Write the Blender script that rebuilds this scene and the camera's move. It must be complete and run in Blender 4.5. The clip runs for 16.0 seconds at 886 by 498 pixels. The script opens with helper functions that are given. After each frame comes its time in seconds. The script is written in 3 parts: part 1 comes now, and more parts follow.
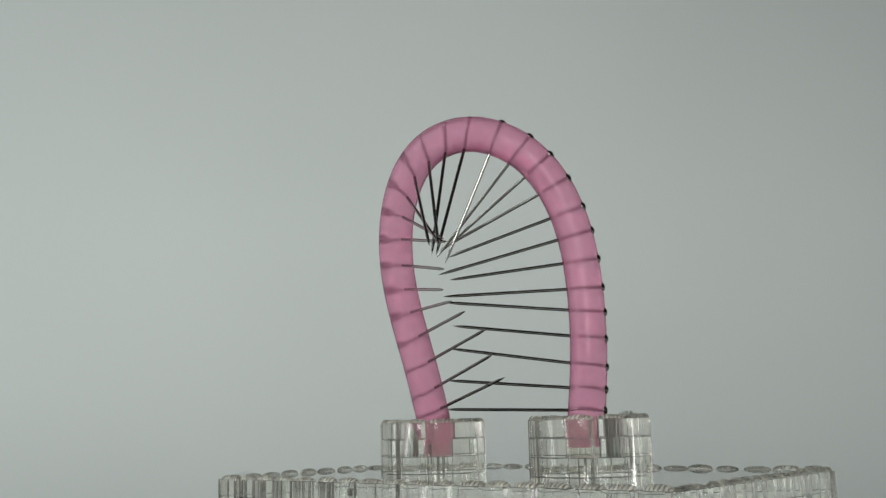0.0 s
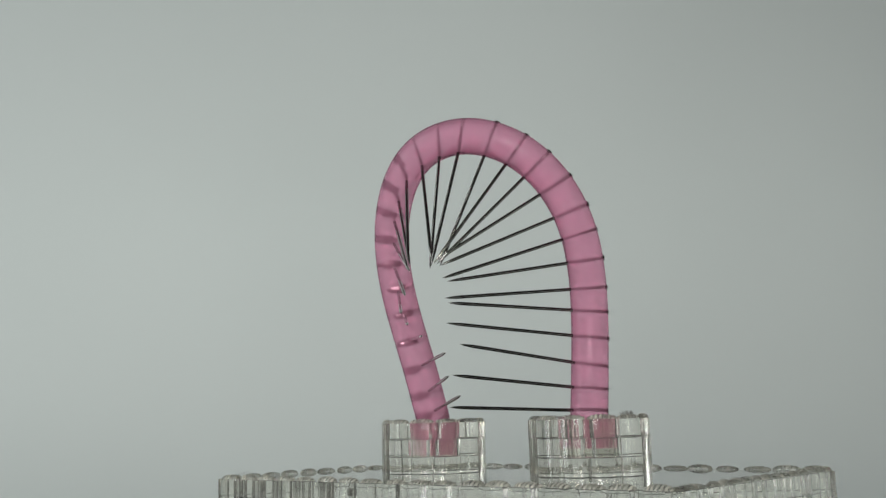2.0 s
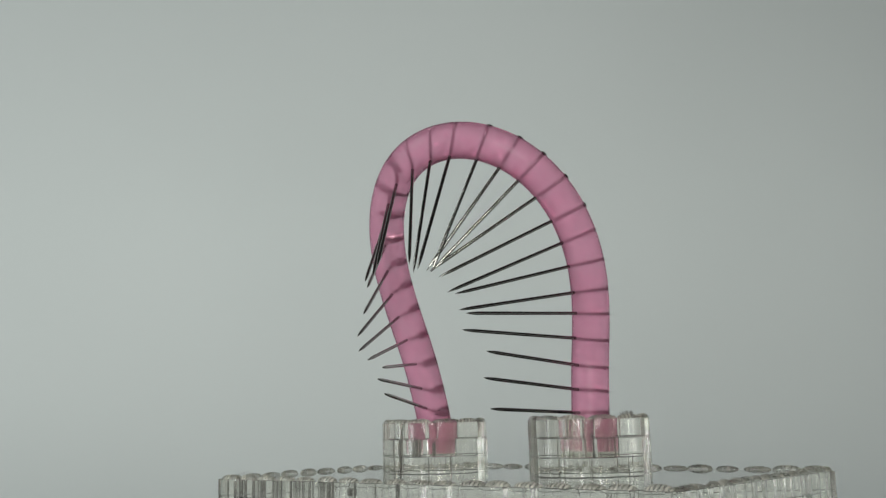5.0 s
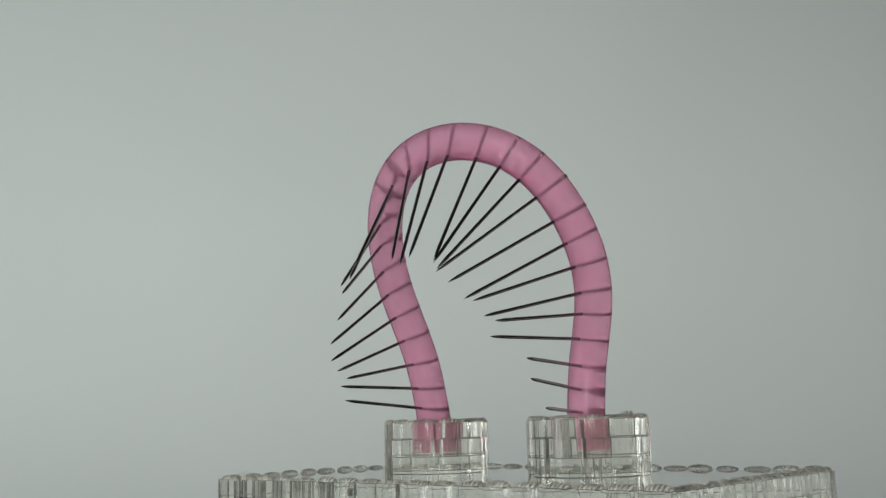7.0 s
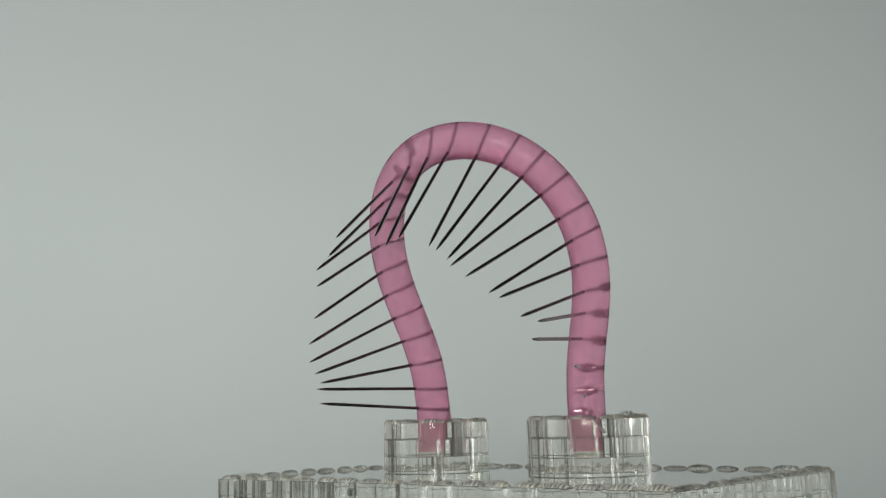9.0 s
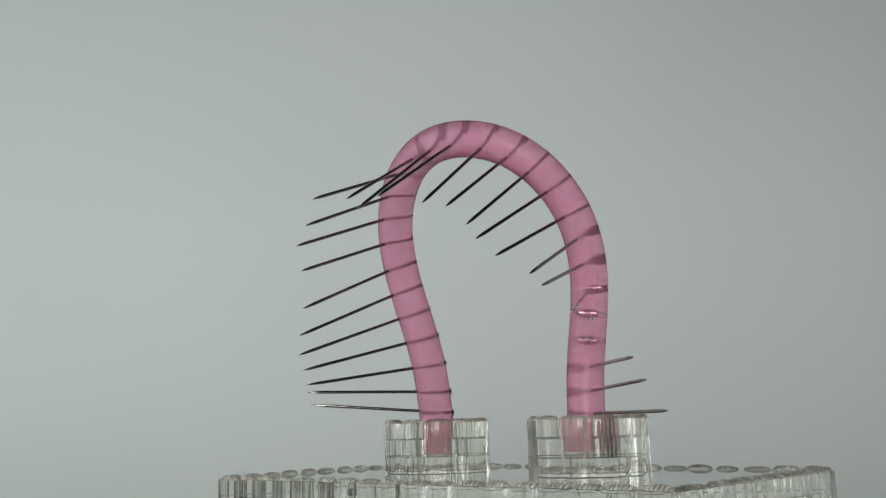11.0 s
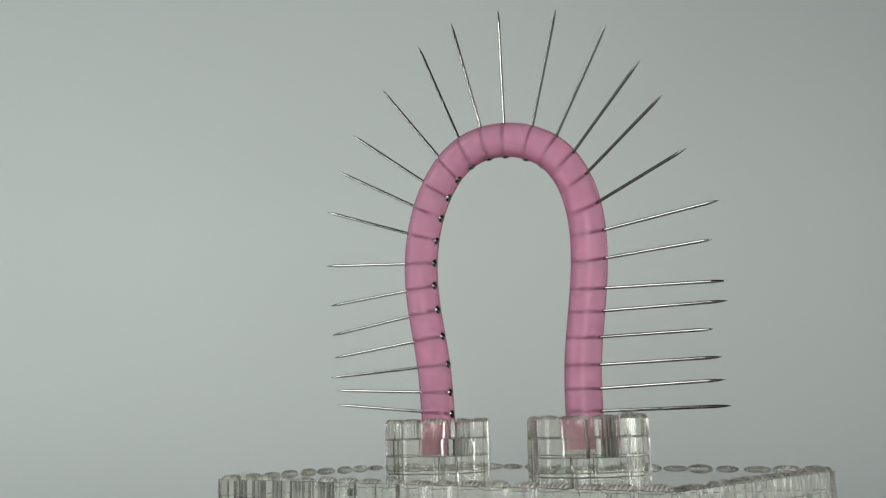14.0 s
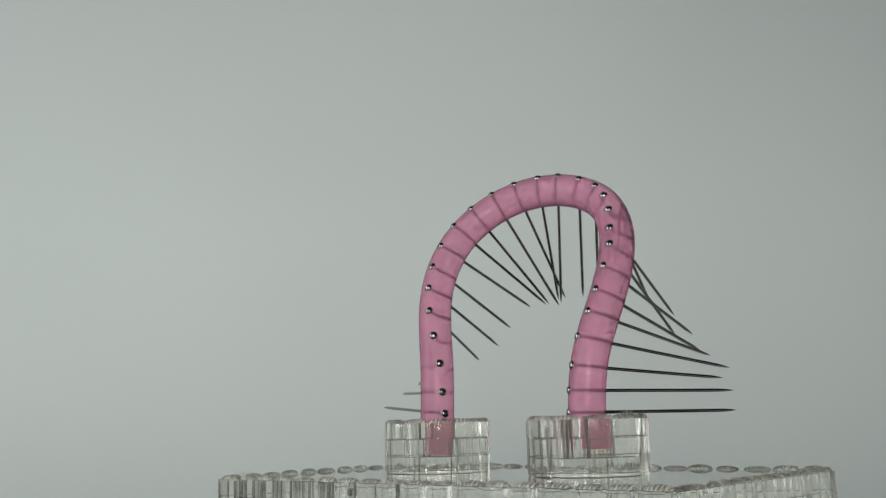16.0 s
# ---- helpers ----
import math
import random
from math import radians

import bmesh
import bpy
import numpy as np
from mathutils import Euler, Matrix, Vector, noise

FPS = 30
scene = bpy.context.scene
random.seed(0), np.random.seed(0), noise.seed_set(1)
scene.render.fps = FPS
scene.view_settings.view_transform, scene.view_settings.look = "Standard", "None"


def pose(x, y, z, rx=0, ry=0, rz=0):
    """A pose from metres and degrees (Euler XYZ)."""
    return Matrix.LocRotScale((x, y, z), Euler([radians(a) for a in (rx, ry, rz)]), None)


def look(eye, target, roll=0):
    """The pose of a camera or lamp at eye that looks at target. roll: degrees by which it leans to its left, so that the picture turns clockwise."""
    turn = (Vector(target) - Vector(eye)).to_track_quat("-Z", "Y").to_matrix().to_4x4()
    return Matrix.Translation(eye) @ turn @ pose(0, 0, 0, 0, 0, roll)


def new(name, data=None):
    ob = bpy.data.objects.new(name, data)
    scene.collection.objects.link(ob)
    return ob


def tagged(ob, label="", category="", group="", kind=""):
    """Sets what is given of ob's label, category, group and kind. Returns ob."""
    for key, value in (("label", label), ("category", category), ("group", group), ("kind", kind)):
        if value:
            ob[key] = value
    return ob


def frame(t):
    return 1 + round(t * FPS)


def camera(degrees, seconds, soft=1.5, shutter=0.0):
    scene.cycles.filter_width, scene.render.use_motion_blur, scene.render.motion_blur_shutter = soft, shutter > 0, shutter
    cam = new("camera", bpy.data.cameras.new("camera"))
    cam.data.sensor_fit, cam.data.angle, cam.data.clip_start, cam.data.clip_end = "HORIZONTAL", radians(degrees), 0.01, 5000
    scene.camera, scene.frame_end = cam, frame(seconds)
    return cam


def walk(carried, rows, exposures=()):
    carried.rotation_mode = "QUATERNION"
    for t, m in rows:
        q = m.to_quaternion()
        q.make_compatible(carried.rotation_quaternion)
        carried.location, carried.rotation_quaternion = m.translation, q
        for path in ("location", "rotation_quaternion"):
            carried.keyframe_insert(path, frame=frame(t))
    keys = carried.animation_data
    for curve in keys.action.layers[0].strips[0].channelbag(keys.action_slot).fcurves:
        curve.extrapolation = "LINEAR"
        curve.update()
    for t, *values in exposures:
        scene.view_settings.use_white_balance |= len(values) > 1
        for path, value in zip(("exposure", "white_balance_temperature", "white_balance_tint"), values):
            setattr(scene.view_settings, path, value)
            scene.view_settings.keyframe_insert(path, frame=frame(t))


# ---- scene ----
# A pink flexible tube with 27 steel nails, turning in two clear acrylic holders. World in metres, y away from the camera.
MM = 0.001
EYE = Vector((0, 0, 0.01517))
PITCH = 9.426
cam = camera(46.21, 16.0, soft=1.3)
CAM_POSE = look(EYE, EYE + Vector((0, math.cos(radians(PITCH)), math.sin(radians(PITCH)))), -1.39)
walk(cam, [(0.0, CAM_POSE), (16.0, CAM_POSE)])

# ---- light ----
world = bpy.data.worlds.new("world")
scene.world = world
world.use_nodes = True
world.node_tree.nodes["Background"].inputs[0].default_value = (0.8, 0.9, 0.85, 1)
world.node_tree.nodes["Background"].inputs[1].default_value = 0.15
scene.view_settings.exposure = 0.0


def area_lamp(name, eye, target, w, h, power, colour, spread=180):
    data = bpy.data.lights.new(name, "AREA")
    data.shape, data.size, data.size_y, data.energy, data.color, data.spread = "RECTANGLE", w, h, power, colour, radians(spread)
    ob = new(name, data)
    ob.matrix_world = look(eye, target)
    return tagged(ob, kind="structure")


# daylight through a tall side window; an added fill lamp low behind the camera
FRONT_FILL = ((-0.775, -0.03), (0.175, 0.875))
SIDE_WINDOW = ((-0.68, -0.1), (0.195, 1.8))
# unseen fill with a narrowed beam, added to brighten tube and backdrop
area_lamp("front_fill_light", (-0.3, -2.0, 0.4225), (-0.04, 1.0, -0.05), 0.86, 0.86, 3.75, (0.98, 1.0, 0.955), 60)
area_lamp("side_window_light", (-2.0, -0.2425, 0.85), (0.0, -0.2425, 0.85), 0.865, 1.89, 25.2, (0.93, 1.0, 0.995))


# ---- materials ----
def material(name):
    m = bpy.data.materials.new(name)
    m.use_nodes = True
    nt = m.node_tree
    return m, nt, nt.nodes["Principled BSDF"], nt.nodes["Material Output"]


def node(nt, kind, **values):
    n = nt.nodes.new(kind)
    for key, value in values.items():
        n.inputs[key].default_value = value
    return n


def noise_bump(nt, bsdf, scale, strength, distance):
    co = nt.nodes.new("ShaderNodeTexCoord")
    tex = node(nt, "ShaderNodeTexNoise", Scale=scale, Detail=4.0)
    nt.links.new(co.outputs["Object"], tex.inputs["Vector"])
    bump = node(nt, "ShaderNodeBump", Strength=strength, Distance=distance)
    nt.links.new(tex.outputs["Fac"], bump.inputs["Height"])
    nt.links.new(bump.outputs["Normal"], bsdf.inputs["Normal"])
    return tex


def make_paper():
    m, nt, b, out = material("backdrop_paper")
    b.inputs["Roughness"].default_value = 0.9
    b.inputs["Specular IOR Level"].default_value = 0.1
    tex = noise_bump(nt, b, 60.0, 0.15, 0.0004)
    ramp = nt.nodes.new("ShaderNodeValToRGB")
    ramp.color_ramp.elements[0].color = (0.66, 0.69, 0.68, 1)
    ramp.color_ramp.elements[1].color = (0.72, 0.75, 0.74, 1)
    big = node(nt, "ShaderNodeTexNoise", Scale=3.0, Detail=2.0)
    nt.links.new(tex.inputs["Vector"].links[0].from_socket, big.inputs["Vector"])
    nt.links.new(big.outputs["Fac"], ramp.inputs["Fac"])
    nt.links.new(ramp.outputs["Color"], b.inputs["Base Color"])
    return m


def make_rubber():
    """Milky pink rubber: part of the light goes through, bent as in a solid rod, part is scattered."""
    m, nt, b, out = material("milky_pink_rubber")
    b.inputs["Base Color"].default_value = (0.99, 0.43, 0.63, 1)
    b.inputs["Roughness"].default_value = 0.13
    b.inputs["Specular IOR Level"].default_value = 0.42
    b.inputs["IOR"].default_value = 1.41
    noise_bump(nt, b, 260.0, 0.04, 0.0002)
    glow = node(nt, "ShaderNodeBsdfTranslucent", Color=(0.98, 0.48, 0.67, 1))
    clear = node(nt, "ShaderNodeBsdfRefraction", Color=(1.0, 0.77, 0.87, 1), Roughness=0.05, IOR=1.41)
    mix1 = node(nt, "ShaderNodeMixShader", Fac=0.35)
    nt.links.new(b.outputs[0], mix1.inputs[1])
    nt.links.new(glow.outputs[0], mix1.inputs[2])
    mix2 = node(nt, "ShaderNodeMixShader", Fac=0.68)
    nt.links.new(mix1.outputs[0], mix2.inputs[1])
    nt.links.new(clear.outputs[0], mix2.inputs[2])
    nt.links.new(mix2.outputs[0], out.inputs["Surface"])
    return m


def make_steel():
    m, nt, b, out = material("polished_steel")
    b.inputs["Base Color"].default_value = (0.31, 0.3, 0.285, 1)
    b.inputs["Metallic"].default_value = 1.0
    tex = noise_bump(nt, b, 900.0, 0.15, 0.00003)
    ramp = nt.nodes.new("ShaderNodeMapRange")
    ramp.inputs["To Min"].default_value, ramp.inputs["To Max"].default_value = 0.08, 0.17
    nt.links.new(tex.outputs["Fac"], ramp.inputs["Value"])
    nt.links.new(ramp.outputs["Result"], b.inputs["Roughness"])
    return m


def make_acrylic(name, rough, colour, bump, haze, streak, grain):
    """Laser-cut acrylic: clear, with a share of haze and fine upright streaks on its cut faces."""
    m, nt, b, out = material(name)
    b.inputs["Base Color"].default_value = colour
    b.inputs["Roughness"].default_value = rough
    b.inputs["IOR"].default_value = 1.49
    b.inputs["Transmission Weight"].default_value = 1.0
    co = nt.nodes.new("ShaderNodeTexCoord")
    stretch = node(nt, "ShaderNodeMapping", Scale=(1.0, 1.0, streak))
    nt.links.new(co.outputs["Object"], stretch.inputs["Vector"])
    tex = node(nt, "ShaderNodeTexNoise", Scale=grain, Detail=3.0)
    nt.links.new(stretch.outputs["Vector"], tex.inputs["Vector"])
    relief = node(nt, "ShaderNodeBump", Strength=bump, Distance=0.0002)
    nt.links.new(tex.outputs["Fac"], relief.inputs["Height"])
    nt.links.new(relief.outputs["Normal"], b.inputs["Normal"])
    clear = node(nt, "ShaderNodeBsdfTransparent", Color=(0.965, 0.96, 0.935, 1))
    white = node(nt, "ShaderNodeBsdfTranslucent", Color=(0.9, 0.87, 0.77, 1))
    veil = node(nt, "ShaderNodeBsdfDiffuse", Color=(0.9, 0.87, 0.77, 1))
    both = node(nt, "ShaderNodeMixShader", Fac=0.5)
    nt.links.new(white.outputs[0], both.inputs[1])
    nt.links.new(veil.outputs[0], both.inputs[2])
    mix1 = node(nt, "ShaderNodeMixShader", Fac=0.06)
    nt.links.new(b.outputs[0], mix1.inputs[1])
    nt.links.new(clear.outputs[0], mix1.inputs[2])
    amount = nt.nodes.new("ShaderNodeMapRange")
    amount.inputs["From Min"].default_value, amount.inputs["From Max"].default_value = 0.35, 0.7
    amount.inputs["To Min"].default_value, amount.inputs["To Max"].default_value = haze * 0.3, haze * 2.2
    nt.links.new(tex.outputs["Fac"], amount.inputs["Value"])
    mix2 = nt.nodes.new("ShaderNodeMixShader")
    nt.links.new(amount.outputs["Result"], mix2.inputs["Fac"])
    nt.links.new(mix1.outputs[0], mix2.inputs[1])
    nt.links.new(both.outputs[0], mix2.inputs[2])
    nt.links.new(mix2.outputs[0], out.inputs["Surface"])
    return m


def make_plain(name, a, c, scale, rough):
    m, nt, b, out = material(name)
    b.inputs["Roughness"].default_value = rough
    tex = noise_bump(nt, b, scale, 0.2, 0.001)
    ramp = nt.nodes.new("ShaderNodeValToRGB")
    ramp.color_ramp.elements[0].color, ramp.color_ramp.elements[1].color = a, c
    nt.links.new(tex.outputs["Fac"], ramp.inputs["Fac"])
    nt.links.new(ramp.outputs["Color"], b.inputs["Base Color"])
    return m


PAPER = make_paper()
RUBBER = make_rubber()
STEEL = make_steel()
ACRYLIC = make_acrylic("clear_acrylic", 0.03, (0.992, 0.98, 0.91, 1), 0.25, 0.06, 0.03, 1200.0)
ACRYLIC_FACE = make_acrylic("polished_acrylic_face", 0.02, (0.99, 0.985, 0.95, 1), 0.01, 0.03, 1.0, 120.0)
BEAD = make_acrylic("clear_acrylic_bead", 0.05, (0.97, 0.975, 0.95, 1), 0.02, 0.2, 1.0, 250.0)
# hazier, whiter material for the crests of some beads
BEAD_WHITE = make_acrylic("hazy_white_streak", 0.2, (0.98, 0.98, 0.96, 1), 0.05, 0.5, 1.0, 400.0)
ROOM_PAINT = make_plain("grey_room_paint", (0.1, 0.1, 0.096, 1), (0.13, 0.13, 0.125, 1), 8.0, 0.8)

BAR_GREY = make_plain("plain_grey_bar", (0.1, 0.1, 0.095, 1), (0.2, 0.2, 0.19, 1), 400.0, 0.7)


# ---- mesh helpers ----
def part(name, bm, mat, parent, label="", smooth=True):
    me = bpy.data.meshes.new(name)
    bm.to_mesh(me)
    bm.free()
    if smooth:
        for f in me.polygons:
            f.use_smooth = True
    me.materials.append(mat)
    ob = new(name, me)
    ob.parent = parent
    if label:
        tagged(ob, label)
    return ob


def lathe(bm, rows, n):
    """A body of revolution about z through (radius, z) rows; radius 0 closes an end."""
    rings = []
    for r, z in rows:
        if r == 0:
            rings.append([bm.verts.new((0, 0, z))])
        else:
            rings.append([bm.verts.new((r * math.cos(2 * math.pi * k / n), r * math.sin(2 * math.pi * k / n), z)) for k in range(n)])
    for a, b in zip(rings, rings[1:]):
        for k in range(n):
            quad = [a[k % len(a)], a[(k + 1) % len(a)], b[(k + 1) % len(b)], b[k % len(b)]]
            quad = list(dict.fromkeys(quad))
            bm.faces.new(quad)


def prism(bm, outline, z0, z1, bevel, hole=None):
    """A plate with that outline (counter-clockwise), bevelled at both rims; hole: a second outline of as many points."""
    n = len(outline)
    c = sum((Vector(q) for q in outline), Vector((0, 0))) / n

    def ring(points, inset, z):
        made = []
        for k, q in enumerate(points):
            q = Vector(q)
            side = Vector(points[(k + 1) % n]) - Vector(points[k - 1])
            inward = Vector((-side.y, side.x)).normalized()
            made.append(bm.verts.new((*(q + inward * inset), z)))
        return made

    rings = [ring(outline, bevel, z0), ring(outline, 0, z0 + bevel), ring(outline, 0, z1 - bevel), ring(outline, bevel, z1)]
    if hole:
        rings += [ring(hole, 0, z1), ring(hole, 0, z0)]
        rings.append(rings[0])
    for a, b in zip(rings, rings[1:]):
        for k in range(n):
            bm.faces.new((a[k], a[(k + 1) % n], b[(k + 1) % n], b[k]))
    if not hole:
        bm.faces.new(list(reversed(rings[0])))
        bm.faces.new(rings[3])
    bmesh.ops.recalc_face_normals(bm, faces=bm.faces)


def polished(plate):
    """The flat faces of a plate keep the sheet's polish; only its cut edge is streaked."""
    plate.data.materials.append(ACRYLIC_FACE)
    for f in plate.data.polygons:
        f.material_index = int(abs(f.normal.z) > 0.9)
    return plate


LOBE_STEPS = (0.0, 0.05, 0.1, 0.14, 0.22, 0.36, 0.5, 0.64, 0.78, 0.86, 0.9, 0.95)


def lobe(f):
    """Height of a lobe's outline at f (0 to 1) of its width: a gently round face between narrow round grooves."""
    d = min(f, 1 - f) / 0.16
    groove = math.sqrt(max(0.0, 1 - d * d))
    return 1 - groove + (0.45 * math.sin(math.pi * f) - 0.45 if groove < 1 else 0) * (1 - groove)


def lobes_between(a, b, count, bulge):
    """Points along a to b as a row of round lobes with sharp grooves between."""
    a, b = Vector(a), Vector(b)
    along = (b - a) / count
    out = Vector((along.y, -along.x)).normalized()
    points = []
    for k in range(count):
        for f in LOBE_STEPS:
            points.append(a + along * (k + f) + out * bulge * lobe(f))
    return points


def bead(bm, at, along, length, width, height, rng, white_crests=False):
    """A low welded bead on the rim, streaked across its length."""
    rows, cols, phase = 37, 9, rng.random()
    along = Vector((*along, 0)).normalized()
    across = Vector((-along.y, along.x, 0))
    grid = []
    for i in range(rows):
        f = -1 + 2 * i / (rows - 1)
        taper = math.sqrt(max(0.0, 1 - f * f))
        line = []
        for j in range(cols):
            g = math.pi * j / (cols - 1)
            wob = 1 + 0.11 * math.sin(2 * math.pi * (3.2 * f + 0.9 * g / math.pi + phase))
            q = Vector((*at, 0)) + along * (f * length / 2) + across * (math.cos(g) * width / 2 * max(taper, 0.05))
            q.z = at_z + math.sin(g) * height * taper ** 0.7 * wob
            line.append(bm.verts.new(q))
        grid.append(line)
    for i, (p, q) in enumerate(zip(grid, grid[1:])):
        for j in range(cols - 1):
            f = bm.faces.new((p[j], q[j], q[j + 1], p[j + 1]))
            crest = math.sin(2 * math.pi * (3.2 * (-1 + (2 * i + 1) / (rows - 1)) + 0.9 * (j + 0.5) / (cols - 1) + phase))
            f.material_index = int(white_crests and crest > -0.1)
    bm.faces.new([line[0] for line in grid] + [line[-1] for line in reversed(grid)])
    bm.faces.new(list(reversed(grid[0])))
    bm.faces.new(grid[-1])
    bmesh.ops.recalc_face_normals(bm, faces=bm.faces)


at_z = 0.0

# ---- the room ----
TABLE_Z = -0.0806


def build_backdrop():
    """Seamless paper: flat on the table, curving up into an upright sheet."""
    profile = [(-0.35, TABLE_Z)]
    y1, r = 0.72, 0.3
    for k in range(25):
        a = math.pi / 2 * k / 24
        profile.append((y1 + r * math.sin(a), TABLE_Z + r * (1 - math.cos(a))))
    profile.append((y1 + r, 1.3))
    bm = bmesh.new()
    cols = []
    for x in (-1.3, 1.3):
        cols.append([bm.verts.new((x, y, z)) for y, z in profile] + [bm.verts.new((x, y + (0.002 if y > 1.0 else 0), z - 0.002)) for y, z in reversed(profile)])
    n = len(cols[0])
    for k in range(n):
        bm.faces.new((cols[0][k], cols[1][k], cols[1][(k + 1) % n], cols[0][(k + 1) % n]))
    bmesh.ops.recalc_face_normals(bm, faces=bm.faces)
    tagged(part("backdrop", bm, PAPER, None), "pale grey seamless paper sweep behind the box", "backdrop", kind="structure")


def build_room():
    def slab(name, lo, hi, label):
        bm = bmesh.new()
        bmesh.ops.create_cube(bm, size=1.0)
        for v in bm.verts:
            v.co = Vector([l + (v.co[i] + 0.5) * (h - l) for i, (l, h) in enumerate(zip(lo, hi))])
        bmesh.ops.bevel(bm, geom=bm.edges[:], offset=0.002, segments=1, affect="EDGES")
        tagged(part(name, bm, ROOM_PAINT, None, smooth=False), label, name.split("_")[0], kind="structure")
    def pierced(name, axis, at, lo, hi, label):
        """A wall across the axis (0 or 1), 5 cm thick, with one opening for a lamp, and the opening's frame."""
        def box(bm, a, b, z0, z1, d0, d1):
            made = bmesh.ops.create_cube(bm, size=1.0)["verts"]
            for v in made:
                run, deep = a + (v.co.x + 0.5) * (b - a), d0 + (v.co.y + 0.5) * (d1 - d0)
                v.co = Vector((deep, run, z0 + (v.co.z + 0.5) * (z1 - z0)) if axis == 0 else (run, deep, z0 + (v.co.z + 0.5) * (z1 - z0)))
            bmesh.ops.recalc_face_normals(bm, faces=bm.faces)
        bm = bmesh.new()
        for a, b, z0, z1 in ((-2, lo[0], -0.8, 2.3), (hi[0], 2, -0.8, 2.3), (lo[0], hi[0], -0.8, lo[1]), (lo[0], hi[0], hi[1], 2.3)):
            box(bm, a, b, z0, z1, at - 0.05, at)
        tagged(part(name, bm, ROOM_PAINT, None, smooth=False), label, "wall", kind="structure")
        window = tagged(new("window_1" if axis == 0 else "fill_opening"), "plain grey frame around a lit wall opening in the dim room", "window", kind="structure")
        w = 0.03
        for a, b, z0, z1 in ((lo[0] - w, lo[0], lo[1] - w, hi[1] + w), (hi[0], hi[0] + w, lo[1] - w, hi[1] + w), (lo[0], hi[0], lo[1] - w, lo[1]), (lo[0], hi[0], hi[1], hi[1] + w)):
            bm = bmesh.new()
            box(bm, a, b, z0, z1, at + 0.001, at + 0.012)
            part("window_frame", bm, ROOM_PAINT, window, smooth=False)

    slab("floor", (-2, -2, -0.85), (2, 2, -0.8), "plain grey floor of the dim room")
    slab("ceiling", (-2, -2, 2.3), (2, 2, 2.35), "plain grey ceiling of the dim room")
    slab("wall_east", (2, -2, -0.8), (2.05, 2, 2.3), "plain grey wall of the dim room")
    slab("wall_north", (-2, 2, -0.8), (2, 2.05, 2.3), "plain grey wall of the dim room")
    pierced("wall_west", 0, -2, *SIDE_WINDOW, "plain grey wall with a tall window")
    # the low opening is made up, only to hold the fill lamp
    pierced("wall_south", 1, -2, *FRONT_FILL, "plain grey wall with a low window")
    slab("table", (-1.35, -0.4, -0.8), (1.35, 1.05, TABLE_Z - 0.003), "plain grey table under the paper sweep")


build_backdrop()
build_room()

# ---- the acrylic box ----
NEAR = Vector((0.0463, 0.2148))
TURN = 0.7141
LONG, SHORT = 0.1541, 0.0872
E1 = Vector((-math.cos(TURN), math.sin(TURN)))
E2 = Vector((math.sin(TURN), math.cos(TURN)))
HOLD_L = Vector((-0.00448, 0.32651))
HOLD_R = Vector((0.03870, 0.28884))
LAYER = 0.005


def build_box():
    global at_z
    rng = random.Random(4)
    box = tagged(new("acrylic_box"), "clear acrylic box of stacked plates with scalloped edges", "box")
    box.location = (*(NEAR + (E1 * LONG + E2 * SHORT) / 2), TABLE_Z + 0.0006)
    mid = Vector(box.location)
    corners = [Vector((-LONG / 2, -SHORT / 2)), Vector((LONG / 2, -SHORT / 2)), Vector((LONG / 2, SHORT / 2)), Vector((-LONG / 2, SHORT / 2))]
    box.rotation_euler = (0, 0, math.atan2(-E1.y, -E1.x))
    inset = 0.0013
    cs = [Vector((q.x - math.copysign(inset, q.x), q.y - math.copysign(inset, q.y))) for q in corners]
    outline = []
    for k, n in enumerate((18, 16, 18, 11)):
        outline += lobes_between(cs[k], cs[(k + 1) % 4], n, inset)
    for k in range(16):
        bm = bmesh.new()
        shift = Vector((rng.uniform(-1, 1), rng.uniform(-1, 1))) * 0.00025
        prism(bm, [q + shift for q in outline], k * LAYER + 0.00003, (k + 1) * LAYER - 0.00003, 0.00012)
        polished(part("plate", bm, ACRYLIC, box, smooth=False))
    at_z = 16 * LAYER - 0.0002
    for k, n in enumerate((18, 16, 18, 11)):
        a, b = cs[k], cs[(k + 1) % 4]
        step = (b - a) / n
        inward = Vector((-step.y, step.x)).normalized()
        for j in range(n):
            if (k, j) in ((1, 1), (1, 2)):
                continue
            bm = bmesh.new()
            if (k, j) == (1, 0):
                # one long bead by the corner
                bead(bm, a + step * 1.6 + inward * 0.0016, step, step.length * 2.7, 0.0034, 0.0011, rng)
                part("rim_bead", bm, BEAD, box, "long flat bead by the box's corner")
                continue
            # of the box's rows only the front-left one gets white crests
            bead(bm, a + step * (j + 0.5 + rng.uniform(-0.06, 0.06)) + inward * 0.001, step, step.length * rng.uniform(0.82, 0.97), 0.0030, 0.0013 * rng.uniform(0.8, 1.1), rng, k == 0)
            part("rim_bead", bm, BEAD, box).data.materials.append(BEAD_WHITE)
    return box


